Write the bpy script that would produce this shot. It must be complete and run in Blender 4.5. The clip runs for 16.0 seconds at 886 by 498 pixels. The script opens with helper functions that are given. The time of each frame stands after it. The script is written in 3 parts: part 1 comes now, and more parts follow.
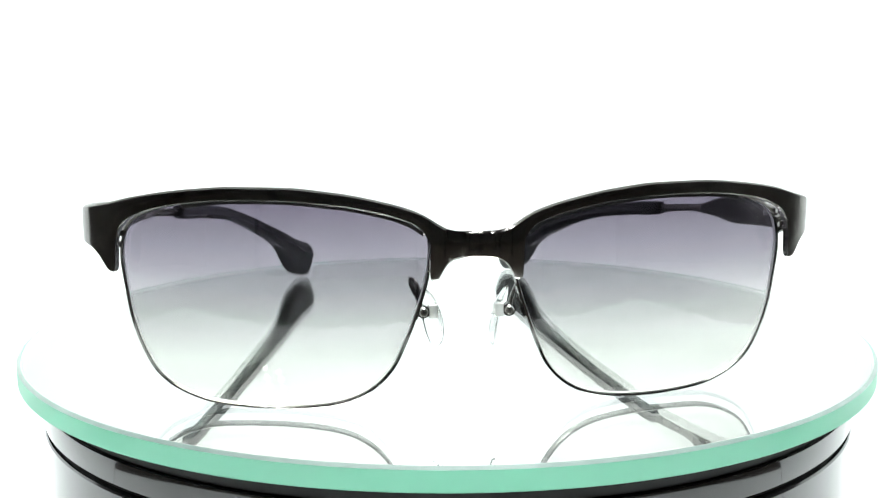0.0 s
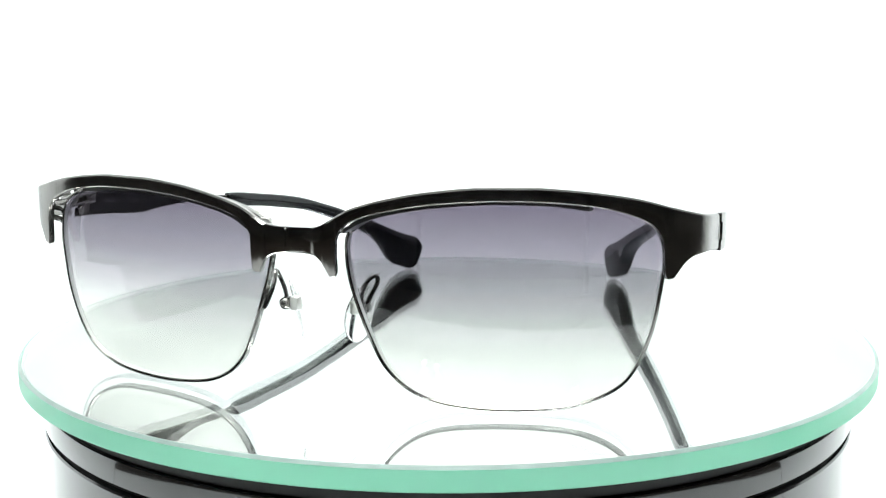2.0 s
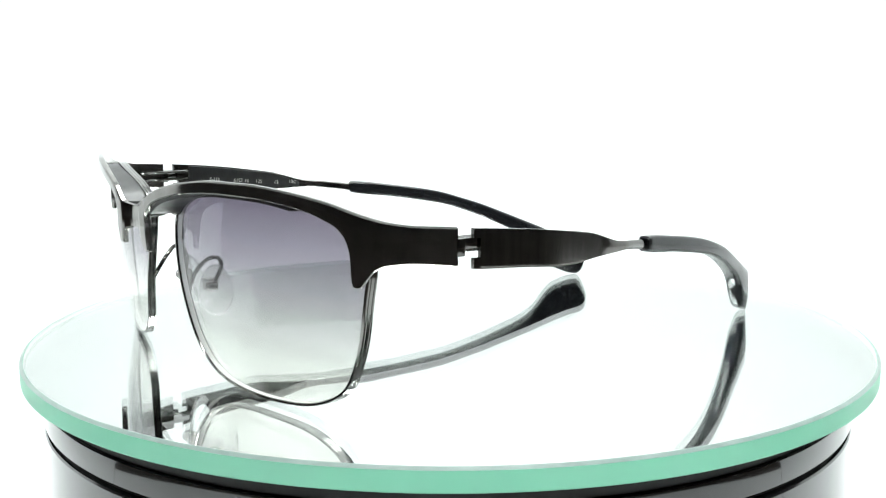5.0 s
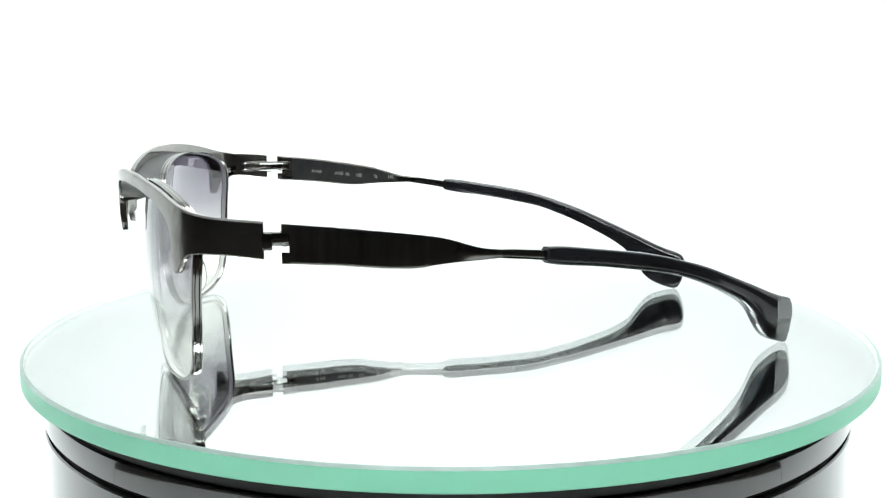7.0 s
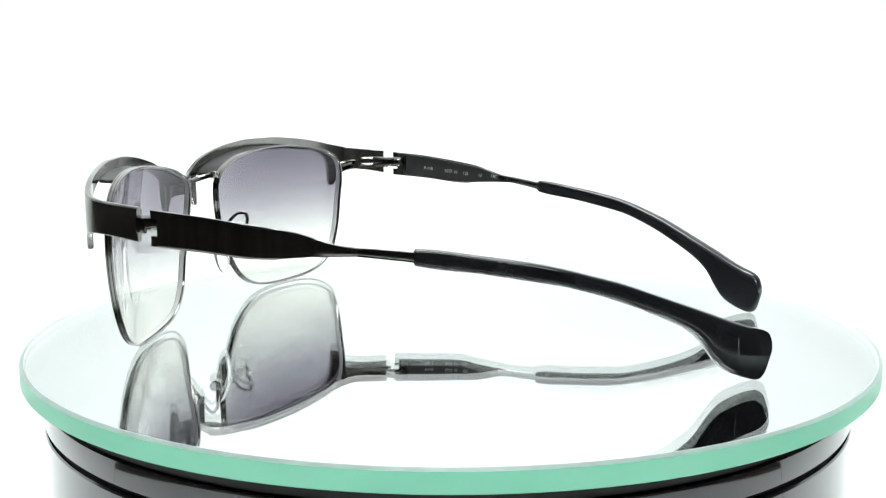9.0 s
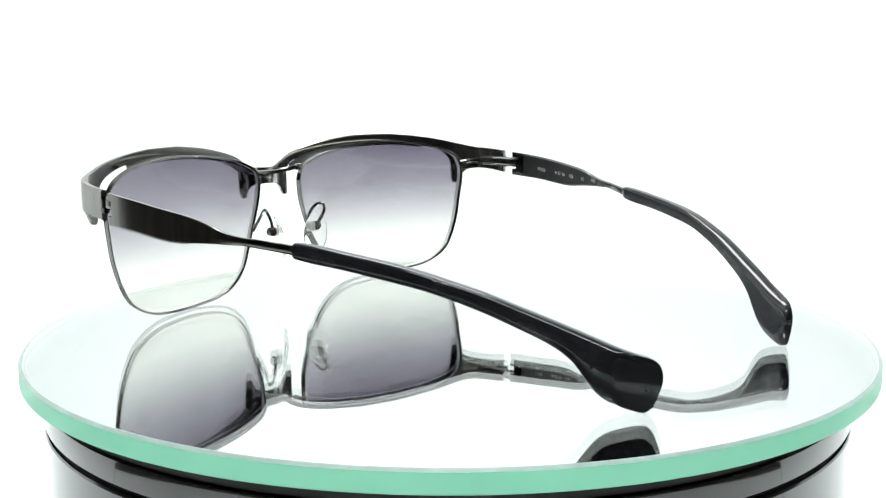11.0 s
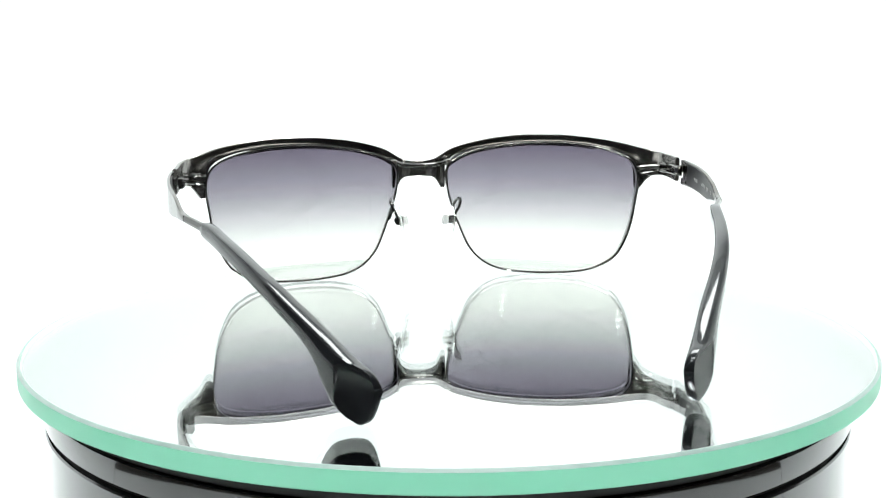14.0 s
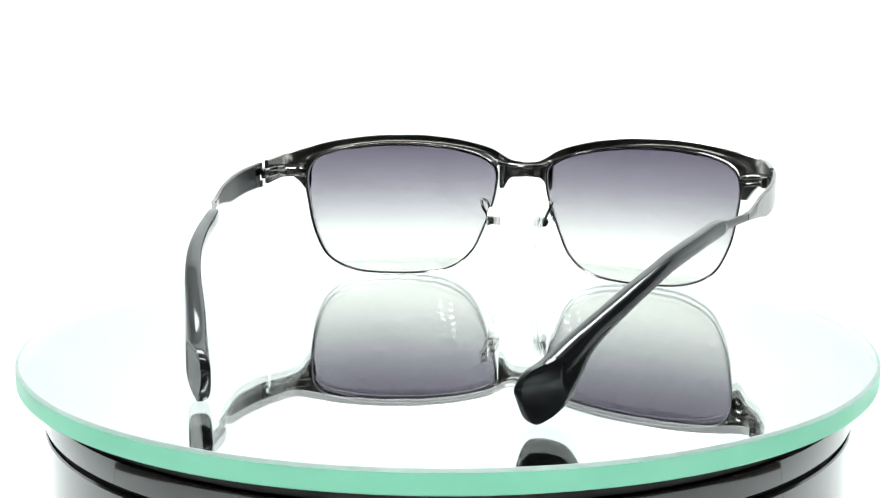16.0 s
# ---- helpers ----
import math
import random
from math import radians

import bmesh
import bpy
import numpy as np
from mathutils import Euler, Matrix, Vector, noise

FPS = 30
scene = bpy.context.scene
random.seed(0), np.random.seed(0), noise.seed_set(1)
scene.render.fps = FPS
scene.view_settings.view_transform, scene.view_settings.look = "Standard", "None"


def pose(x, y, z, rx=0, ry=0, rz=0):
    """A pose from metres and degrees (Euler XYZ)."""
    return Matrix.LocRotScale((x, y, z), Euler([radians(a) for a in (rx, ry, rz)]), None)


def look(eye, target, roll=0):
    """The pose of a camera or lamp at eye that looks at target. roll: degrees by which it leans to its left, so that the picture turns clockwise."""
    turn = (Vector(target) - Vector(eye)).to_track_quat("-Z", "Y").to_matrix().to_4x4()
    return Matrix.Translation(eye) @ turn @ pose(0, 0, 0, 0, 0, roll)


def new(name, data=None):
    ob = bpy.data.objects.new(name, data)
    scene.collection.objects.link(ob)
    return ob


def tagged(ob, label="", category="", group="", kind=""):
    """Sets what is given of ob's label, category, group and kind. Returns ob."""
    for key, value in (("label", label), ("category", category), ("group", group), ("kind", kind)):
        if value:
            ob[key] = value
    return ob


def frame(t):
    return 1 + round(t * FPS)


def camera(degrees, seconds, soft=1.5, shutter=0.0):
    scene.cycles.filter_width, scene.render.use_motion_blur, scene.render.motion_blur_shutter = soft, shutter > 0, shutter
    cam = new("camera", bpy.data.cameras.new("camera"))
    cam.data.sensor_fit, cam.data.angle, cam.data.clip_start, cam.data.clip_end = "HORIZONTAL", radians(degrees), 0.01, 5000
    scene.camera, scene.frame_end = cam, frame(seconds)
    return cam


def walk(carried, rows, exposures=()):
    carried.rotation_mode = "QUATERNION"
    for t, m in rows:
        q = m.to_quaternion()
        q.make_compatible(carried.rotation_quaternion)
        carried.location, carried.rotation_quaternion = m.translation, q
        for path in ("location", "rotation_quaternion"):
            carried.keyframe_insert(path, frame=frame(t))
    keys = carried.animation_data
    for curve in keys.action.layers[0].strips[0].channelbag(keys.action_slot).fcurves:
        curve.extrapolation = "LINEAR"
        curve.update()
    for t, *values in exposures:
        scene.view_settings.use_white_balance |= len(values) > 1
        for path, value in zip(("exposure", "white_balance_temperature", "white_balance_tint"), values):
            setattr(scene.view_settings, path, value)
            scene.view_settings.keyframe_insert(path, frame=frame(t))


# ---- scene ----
cam = camera(43.31, 16.0, soft=1.2)
DEG0, RATE = 3.736, -12.6574       # turntable angle at the start, degrees a second

walk(cam, [(0.0, pose(0, -0.29674, 0.06957, 80.704, 0.10, 0.206)),
           (16.0, pose(0, -0.29674, 0.06957, 80.704, 0.10, 0.206))],
     exposures=[(0.0, 0.17), (2.0, 0.15), (4.0, 0.06), (6.5, -0.06), (9.0, -0.06), (11.5, -0.01), (14.0, 0.03), (16.0, 0.05)])

# ---- light: a white photo box with LED lamps in its ceiling, open towards a dim room ----
BOX_W, BOX_BACK, BOX_FRONT, TOP_FRONT, SIDE_FRONT, FLOOR_Z, TOP_Z = 0.52, 0.46, -0.06, -0.43, 0.06, -0.058, 0.56

world = bpy.data.worlds.new("dim_room_air")
world.use_nodes = True
world.node_tree.nodes["Background"].inputs[0].default_value = (0.8, 0.9, 1.0, 1)
world.node_tree.nodes["Background"].inputs[1].default_value = 0.02
scene.world = world


def area_lamp(name, m, sx, sy, watts, colour):
    d = bpy.data.lights.new(name, "AREA")
    d.shape, d.size, d.size_y, d.energy, d.color = "RECTANGLE", sx, sy, watts, colour
    ob = new(name, d)
    ob.matrix_basis = m
    return ob


LED_COLOUR = (0.95, 1.0, 0.99)
area_lamp("led_panel_light", look((0, 0.20, TOP_Z - 0.016), (0, 0.26, 0)), 0.34, 0.26, 4.05, LED_COLOUR)
# Added fill from an unseen strip, aimed to brighten the green glass edge.
area_lamp("led_strip_light", look((0, -0.37, TOP_Z - 0.03), (0, -0.09, 0)), 0.56, 0.06, 2.7, LED_COLOUR)


# ---- materials ----
def material(name):
    m = bpy.data.materials.new(name)
    m.use_nodes = True
    nt = m.node_tree
    return m, nt, nt.nodes["Principled BSDF"]


def node(nt, kind, **values):
    n = nt.nodes.new(kind)
    for k, v in values.items():
        n.inputs[k.replace("_", " ")].default_value = v
    return n


def ramp(nt, fac, stops):
    r = nt.nodes.new("ShaderNodeValToRGB")
    e = r.color_ramp.elements
    while len(e) < len(stops):
        e.new(0.5)
    for el, (at, c) in zip(e, stops):
        el.position = at
        el.color = (*c, 1) if len(c) == 3 else c
    nt.links.new(fac, r.inputs[0])
    return r.outputs[0]


def coords(nt, scale=(1, 1, 1)):
    tc = nt.nodes.new("ShaderNodeTexCoord")
    mp = nt.nodes.new("ShaderNodeMapping")
    mp.inputs["Scale"].default_value = scale
    nt.links.new(tc.outputs["Object"], mp.inputs[0])
    return mp.outputs[0]


def surface(name, dark, light, rough, metal=0.0, grain=400.0, fine=3000.0, stretch=(1, 1, 1), bump=0.02, depth=0.0002,
            rough_spread=0.08, coat=0.0, ior=1.5):
    """A surface with colour and gloss varied at two scales and a fine relief."""
    m, nt, b = material(name)
    v = coords(nt, stretch)
    big = node(nt, "ShaderNodeTexNoise", Scale=grain, Detail=3.0)
    tiny = node(nt, "ShaderNodeTexNoise", Scale=fine, Detail=2.0)
    for n in (big, tiny):
        nt.links.new(v, n.inputs["Vector"])
    nt.links.new(ramp(nt, big.outputs[0], [(0.3, dark), (0.7, light)]), b.inputs["Base Color"])
    r = nt.nodes.new("ShaderNodeMapRange")
    r.inputs["To Min"].default_value, r.inputs["To Max"].default_value = max(0.0, rough - rough_spread), rough + rough_spread
    nt.links.new(tiny.outputs[0], r.inputs[0])
    nt.links.new(r.outputs[0], b.inputs["Roughness"])
    if bump:
        bp = node(nt, "ShaderNodeBump", Strength=bump, Distance=depth)
        nt.links.new(tiny.outputs[0], bp.inputs["Height"])
        nt.links.new(bp.outputs[0], b.inputs["Normal"])
    b.inputs["Metallic"].default_value = metal
    b.inputs["Coat Weight"].default_value = coat
    b.inputs["Coat Roughness"].default_value = 0.03
    b.inputs["IOR"].default_value = ior
    return m


GUNMETAL = surface("polished_gunmetal", (0.13, 0.127, 0.122), (0.17, 0.166, 0.16), 0.10, 1.0, 300, 2500, rough_spread=0.03, bump=0.01)
BRUSHED = surface("brushed_gunmetal", (0.16, 0.152, 0.145), (0.22, 0.210, 0.20), 0.16, 1.0, 500, 4000, (1, 1, 0.06), 0.08, rough_spread=0.05)
RIM_METAL = surface("rim_gunmetal", (0.22, 0.215, 0.207), (0.28, 0.273, 0.264), 0.10, 1.0, 300, 2500, rough_spread=0.03, bump=0.01)
DARK_INLAY = surface("dark_lacquer_and_slot_shade", (0.010, 0.010, 0.011), (0.02, 0.02, 0.02), 0.38, 0.0, 500, 3000, bump=0.04)
STEEL = surface("screw_steel", (0.45, 0.44, 0.42), (0.6, 0.58, 0.55), 0.2, 1.0, 900, 5000)
ACETATE = surface("black_acetate", (0.008, 0.0085, 0.010), (0.014, 0.015, 0.017), 0.08, 0.0, 120, 2500, rough_spread=0.02, bump=0.006, coat=0.0)
INK = surface("white_print", (0.48, 0.48, 0.46), (0.62, 0.62, 0.59), 0.5, 0.0)
GLOSS_BLACK = surface("black_gloss_plastic", (0.009, 0.009, 0.010), (0.014, 0.014, 0.015), 0.09, 0.0, 60, 1500, rough_spread=0.03, bump=0.006, coat=0.9, ior=1.6)
MATT_BLACK = surface("black_matt_plastic", (0.006, 0.006, 0.006), (0.012, 0.012, 0.012), 0.5, 0.0, 80, 1500)
WHITE_CARD = surface("white_photo_card", (0.80, 0.815, 0.815), (0.84, 0.85, 0.85), 0.7, 0.0, 8, 900, bump=0.03)
ROOM_DARK = surface("dim_room_paint", (0.34, 0.32, 0.30), (0.42, 0.395, 0.37), 0.8, 0.0, 2.0, 60, bump=0.1, depth=0.002)
ROOM_WOOD = surface("brown_wood", (0.026, 0.020, 0.016), (0.052, 0.040, 0.031), 0.45, 0.0, 9, 160, (1, 8, 8), bump=0.1, depth=0.001)
WHITE_PLASTIC = surface("white_lamp_housing", (0.72, 0.73, 0.72), (0.8, 0.8, 0.79), 0.4, 0.0, 30, 800)


def edge_glass():
    """The ground green edge of a thick glass plate: milky, lit through from within."""
    m, nt, b = material("green_glass_edge")
    v = coords(nt)
    n = node(nt, "ShaderNodeTexNoise", Scale=90.0, Detail=3.0)
    nt.links.new(v, n.inputs["Vector"])
    nt.links.new(ramp(nt, n.outputs[0], [(0.3, (0.46, 0.90, 0.73)), (0.7, (0.51, 0.94, 0.77))]), b.inputs["Base Color"])
    b.inputs["Roughness"].default_value = 0.22
    b.inputs["Coat Weight"].default_value = 0.3
    b.inputs["Coat Roughness"].default_value = 0.1
    t = node(nt, "ShaderNodeBsdfTranslucent")
    t.inputs["Color"].default_value = (0.62, 0.97, 0.84, 1)
    mix = nt.nodes.new("ShaderNodeMixShader")
    mix.inputs[0].default_value = 0.5
    nt.links.new(b.outputs[0], mix.inputs[1])
    nt.links.new(t.outputs[0], mix.inputs[2])
    nt.links.new(mix.outputs[0], nt.nodes["Material Output"].inputs[0])
    return m


def pale_glass():
    """The frosted inner side of the edge, painted pale for backdrop light coming through; it passes light both ways."""
    m, nt, b = material("pale_lit_glass")
    v = coords(nt)
    n = node(nt, "ShaderNodeTexNoise", Scale=60.0, Detail=3.0)
    nt.links.new(v, n.inputs["Vector"])
    col = ramp(nt, n.outputs[0], [(0.3, (0.92, 0.925, 0.922)), (0.7, (0.94, 0.945, 0.942))])
    nt.links.new(col, b.inputs["Base Color"])
    b.inputs["Roughness"].default_value = 0.4
    t = node(nt, "ShaderNodeBsdfTranslucent")
    nt.links.new(col, t.inputs["Color"])
    mix = nt.nodes.new("ShaderNodeMixShader")
    mix.inputs[0].default_value = 0.25
    nt.links.new(b.outputs[0], mix.inputs[1])
    nt.links.new(t.outputs[0], mix.inputs[2])
    nt.links.new(mix.outputs[0], nt.nodes["Material Output"].inputs[0])
    return m


def clear_glass(name, colour, rough=0.0, ior=1.5, clear=1.0):
    m, nt, b = material(name)
    b.inputs["Base Color"].default_value = (*colour, 1)
    b.inputs["Roughness"].default_value = rough
    b.inputs["IOR"].default_value = ior
    b.inputs["Transmission Weight"].default_value = clear
    return m


def silvering():
    m, nt, b = material("silver_mirror_backing")
    v = coords(nt)
    n = node(nt, "ShaderNodeTexNoise", Scale=25.0, Detail=2.0)
    nt.links.new(v, n.inputs["Vector"])
    nt.links.new(ramp(nt, n.outputs[0], [(0.3, (0.825, 0.843, 0.833)), (0.7, (0.845, 0.863, 0.853))]), b.inputs["Base Color"])
    b.inputs["Metallic"].default_value = 1.0
    b.inputs["Roughness"].default_value = 0.0
    return m


def gradient_lens():
    """Smoke-violet at the top, nearly clear at the bottom; height runs along the lens's own z."""
    m, nt, b = material("gradient_smoke_lens")
    tc = nt.nodes.new("ShaderNodeTexCoord")
    sep = nt.nodes.new("ShaderNodeSeparateXYZ")
    nt.links.new(tc.outputs["Object"], sep.inputs[0])
    mr = nt.nodes.new("ShaderNodeMapRange")
    mr.inputs["From Min"].default_value, mr.inputs["From Max"].default_value = 0.0, 0.046
    nt.links.new(sep.outputs["Z"], mr.inputs[0])
    stops = [(0.05, (0.958, 0.955, 0.932)), (0.22, (0.905, 0.902, 0.882)), (0.40, (0.752, 0.745, 0.747)),
             (0.66, (0.515, 0.498, 0.535)), (0.98, (0.335, 0.31, 0.367))]
    col = ramp(nt, mr.outputs[0], stops)
    tr = nt.nodes.new("ShaderNodeBsdfTransparent")
    nt.links.new(col, tr.inputs[0])
    gl = nt.nodes.new("ShaderNodeBsdfGlossy")
    gl.inputs["Roughness"].default_value, gl.inputs["Color"].default_value = 0.0, (1, 1, 1, 1)
    lw = nt.nodes.new("ShaderNodeLayerWeight")
    lw.inputs[0].default_value = 0.5
    pw = nt.nodes.new("ShaderNodeMath")
    pw.operation, pw.inputs[1].default_value = "POWER", 5.0
    nt.links.new(lw.outputs["Facing"], pw.inputs[0])
    fr = nt.nodes.new("ShaderNodeMath")
    fr.operation, fr.inputs[1].default_value, fr.inputs[2].default_value = "MULTIPLY_ADD", 0.96, 0.035
    nt.links.new(pw.outputs[0], fr.inputs[0])
    mix = nt.nodes.new("ShaderNodeMixShader")
    nt.links.new(fr.outputs[0], mix.inputs[0])
    nt.links.new(tr.outputs[0], mix.inputs[1])
    nt.links.new(gl.outputs[0], mix.inputs[2])
    nt.links.new(mix.outputs[0], nt.nodes["Material Output"].inputs[0])
    return m


def glow(name, colour, strength):
    m, nt, b = material(name)
    b.inputs["Emission Color"].default_value = (*colour, 1)
    b.inputs["Emission Strength"].default_value = strength
    return m


def brow_metal():
    """Mirror-polished dark gunmetal on the front, brushed upright round the sides."""
    m, nt, b = material("brow_gunmetal")
    tc = nt.nodes.new("ShaderNodeTexCoord")
    sep = nt.nodes.new("ShaderNodeSeparateXYZ")
    nt.links.new(tc.outputs["Object"], sep.inputs[0])
    ab = nt.nodes.new("ShaderNodeMath")
    ab.operation = "ABSOLUTE"
    nt.links.new(sep.outputs["X"], ab.inputs[0])
    side = nt.nodes.new("ShaderNodeMapRange")
    side.interpolation_type = "SMOOTHSTEP"
    side.inputs["From Min"].default_value, side.inputs["From Max"].default_value = 0.062, 0.076
    nt.links.new(ab.outputs[0], side.inputs[0])
    streak = node(nt, "ShaderNodeTexNoise", Scale=5000.0, Detail=2.0)
    nt.links.new(coords(nt, (1, 1, 0.05)), streak.inputs["Vector"])
    big = node(nt, "ShaderNodeTexNoise", Scale=260.0, Detail=3.0)
    nt.links.new(coords(nt), big.inputs["Vector"])
    nt.links.new(ramp(nt, big.outputs[0], [(0.3, (0.26, 0.25, 0.24)), (0.7, (0.32, 0.308, 0.296))]), b.inputs["Base Color"])
    r = nt.nodes.new("ShaderNodeMapRange")
    r.inputs["To Min"].default_value, r.inputs["To Max"].default_value = 0.11, 0.17
    nt.links.new(side.outputs[0], r.inputs[0])
    nt.links.new(r.outputs[0], b.inputs["Roughness"])
    st = nt.nodes.new("ShaderNodeMath")
    st.operation, st.inputs[1].default_value = "MULTIPLY", 0.16
    nt.links.new(side.outputs[0], st.inputs[0])
    bp = node(nt, "ShaderNodeBump", Distance=0.0002)
    nt.links.new(st.outputs[0], bp.inputs["Strength"])
    nt.links.new(streak.outputs[0], bp.inputs["Height"])
    nt.links.new(bp.outputs[0], b.inputs["Normal"])
    b.inputs["Metallic"].default_value = 1.0
    return m


BROW = brow_metal()
EDGE_GREEN = edge_glass()
GROUND_GLASS = surface("ground_glass_bevel", (0.34, 0.45, 0.41), (0.42, 0.53, 0.49), 0.3, 0.0, 200, 2500)
PALE_GLASS = pale_glass()
PLATE_GLASS = clear_glass("plate_glass", (0.985, 1.0, 0.992))
SILICONE = clear_glass("clear_silicone", (0.98, 0.985, 0.98), 0.03, 1.15, 0.97)
SILVER = silvering()
MILKY = clear_glass("milky_plastic", (0.93, 0.93, 0.90), 0.25, 1.4, 0.55)
LENS = gradient_lens()
LED_BRIGHT = glow("led_lamp_glow", LED_COLOUR, 60.0)
LED_GLOW = glow("led_diode_glow", LED_COLOUR, 14.0)


# ---- mesh helpers ----
def part(name, bm, mat, parent=None, label="", smooth=True, sharp=35):
    """One bmesh as one mesh object under a thing or a part."""
    bmesh.ops.recalc_face_normals(bm, faces=bm.faces)
    me = bpy.data.meshes.new(name)
    bm.to_mesh(me)
    bm.free()
    if smooth:
        me.shade_smooth()
        me.set_sharp_from_angle(angle=radians(sharp))
    me.materials.append(mat)
    ob = new(name, me)
    ob.parent = parent
    if label:
        ob["label"] = label
    return ob


def block(bm, lo, hi, bevel=0.0):
    g = bmesh.ops.create_cube(bm, size=1.0)
    vs = g["verts"]
    for v in vs:
        v.co = Vector([(lo[i] + hi[i]) / 2 + v.co[i] * (hi[i] - lo[i]) for i in range(3)])
    if bevel:
        es = {e for v in vs for e in v.link_edges}
        bmesh.ops.bevel(bm, geom=list(es), offset=bevel, segments=2, affect="EDGES", profile=0.5)
    return bm


def lathe(bm, profile, n=192, close=False):
    """Turns (radius, z) pairs about the z axis."""
    rings = [[bm.verts.new((r * math.cos(2 * math.pi * i / n), r * math.sin(2 * math.pi * i / n), z)) for i in range(n)] for r, z in profile]
    pairs = list(zip(rings, rings[1:])) + ([(rings[-1], rings[0])] if close else [])
    for a, b in pairs:
        for i in range(n):
            bm.faces.new((a[i], a[(i + 1) % n], b[(i + 1) % n], b[i]))
    return rings


def spline(points, per=8, closed=False):
    """A smooth curve through control points (centripetal Catmull-Rom)."""
    P = [Vector(p) for p in points]
    n = len(P)
    out = []
    for i in range(n if closed else n - 1):
        g = lambda k: P[k % n] if closed else P[min(max(k, 0), n - 1)]
        a, b, c, d = g(i - 1), g(i), g(i + 1), g(i + 2)
        if (a - b).length < 1e-9:
            a = b + (b - c)
        if (d - c).length < 1e-9:
            d = c + (c - b)
        t1 = (b - a).length ** 0.5
        t2 = t1 + (c - b).length ** 0.5
        t3 = t2 + (d - c).length ** 0.5
        for k in range(per):
            t = t1 + (t2 - t1) * k / per
            a1 = a * ((t1 - t) / t1) + b * (t / t1)
            a2 = b * ((t2 - t) / (t2 - t1)) + c * ((t - t1) / (t2 - t1))
            a3 = c * ((t3 - t) / (t3 - t2)) + d * ((t - t2) / (t3 - t2))
            b1 = a1 * ((t2 - t) / t2) + a2 * (t / t2)
            b2 = a2 * ((t3 - t) / (t3 - t1)) + a3 * ((t - t1) / (t3 - t1))
            out.append(b1 * ((t2 - t) / (t2 - t1)) + b2 * ((t - t1) / (t2 - t1)))
    if not closed:
        out.append(P[-1])
    return out


def skin(bm, rings, closed=False, caps=True):
    """Joins rings of points, each a closed loop of the same count, into a tube."""
    vr = [[bm.verts.new(p) for p in r] for r in rings]
    n = len(vr[0])
    for a, b in list(zip(vr, vr[1:])) + ([(vr[-1], vr[0])] if closed else []):
        for i in range(n):
            bm.faces.new((a[i], a[(i + 1) % n], b[(i + 1) % n], b[i]))
    if caps and not closed:
        bm.faces.new(vr[0][::-1])
        bm.faces.new(vr[-1])
    return bm


def wire(bm, points, radius, per=6, sides=10, closed=False):
    """A round wire along a smooth curve."""
    c = spline(points, per, closed)
    n = len(c)
    rings, up = [], Vector((0.13, 0.21, 0.97)).normalized()
    for i, p in enumerate(c):
        t = (c[(i + 1) % n] - c[i - 1]) if closed else (c[min(i + 1, n - 1)] - c[max(i - 1, 0)])
        t.normalize()
        u = (up - t * up.dot(t)).normalized()
        w = t.cross(u)
        up = u
        rings.append([p + u * radius * math.cos(2 * math.pi * k / sides) + w * radius * math.sin(2 * math.pi * k / sides) for k in range(sides)])
    return skin(bm, rings, closed)


def lerp_table(x, table):
    """A monotone smooth curve through the table's points."""
    n = len(table)
    if x <= table[0][0]:
        return float(table[0][1])
    if x >= table[-1][0]:
        return float(table[-1][1])
    i = max(k for k in range(n - 1) if table[k][0] <= x)
    slope = lambda k: (table[k + 1][1] - table[k][1]) / (table[k + 1][0] - table[k][0])

    def tangent(k):
        if k == 0 or k == n - 1:
            return slope(0 if k == 0 else n - 2)
        a, b = slope(k - 1), slope(k)
        return 0.0 if a * b <= 0 else 2 * a * b / (a + b)

    x0, x1 = table[i][0], table[i + 1][0]
    h = x1 - x0
    t = (x - x0) / h
    return float((2 * t ** 3 - 3 * t * t + 1) * table[i][1] + (t ** 3 - 2 * t * t + t) * h * tangent(i)
                 + (3 * t * t - 2 * t ** 3) * table[i + 1][1] + (t ** 3 - t * t) * h * tangent(i + 1))


MM = 0.001


def thing(name, label, category, group=""):
    return tagged(new(name), label, category, group)


# ---- the photo box and the room round it ----
def sweep_backdrop():
    """White card: floor, curved cove and back wall in one sheet, with thickness."""
    bm = bmesh.new()
    r = 0.16
    prof = [(BOX_FRONT, FLOOR_Z)]
    prof += [(BOX_BACK - r + r * math.sin(a), FLOOR_Z + r - r * math.cos(a)) for a in [math.pi / 2 * k / 14 for k in range(15)]]
    prof += [(BOX_BACK, TOP_Z)]
    back = [(y + 0.003, z - 0.003) for y, z in prof]
    loop = prof + back[::-1]
    skin(bm, [[Vector((x, y, z)) for y, z in loop] for x in (-BOX_W, BOX_W)])
    tagged(part("backdrop", bm, WHITE_CARD), "white curved card sweep behind the turntable", "backdrop", kind="structure")
    # Unseen card, added to keep the base's front and the glass edge bright.
    bm = block(bmesh.new(), (-0.235, -0.25, FLOOR_Z - 0.003), (0.235, BOX_FRONT - 0.0005, FLOOR_Z))
    tagged(part("backdrop_apron", bm, WHITE_CARD, smooth=False), "unseen white card added to brighten the turntable's front", "backdrop", kind="structure")


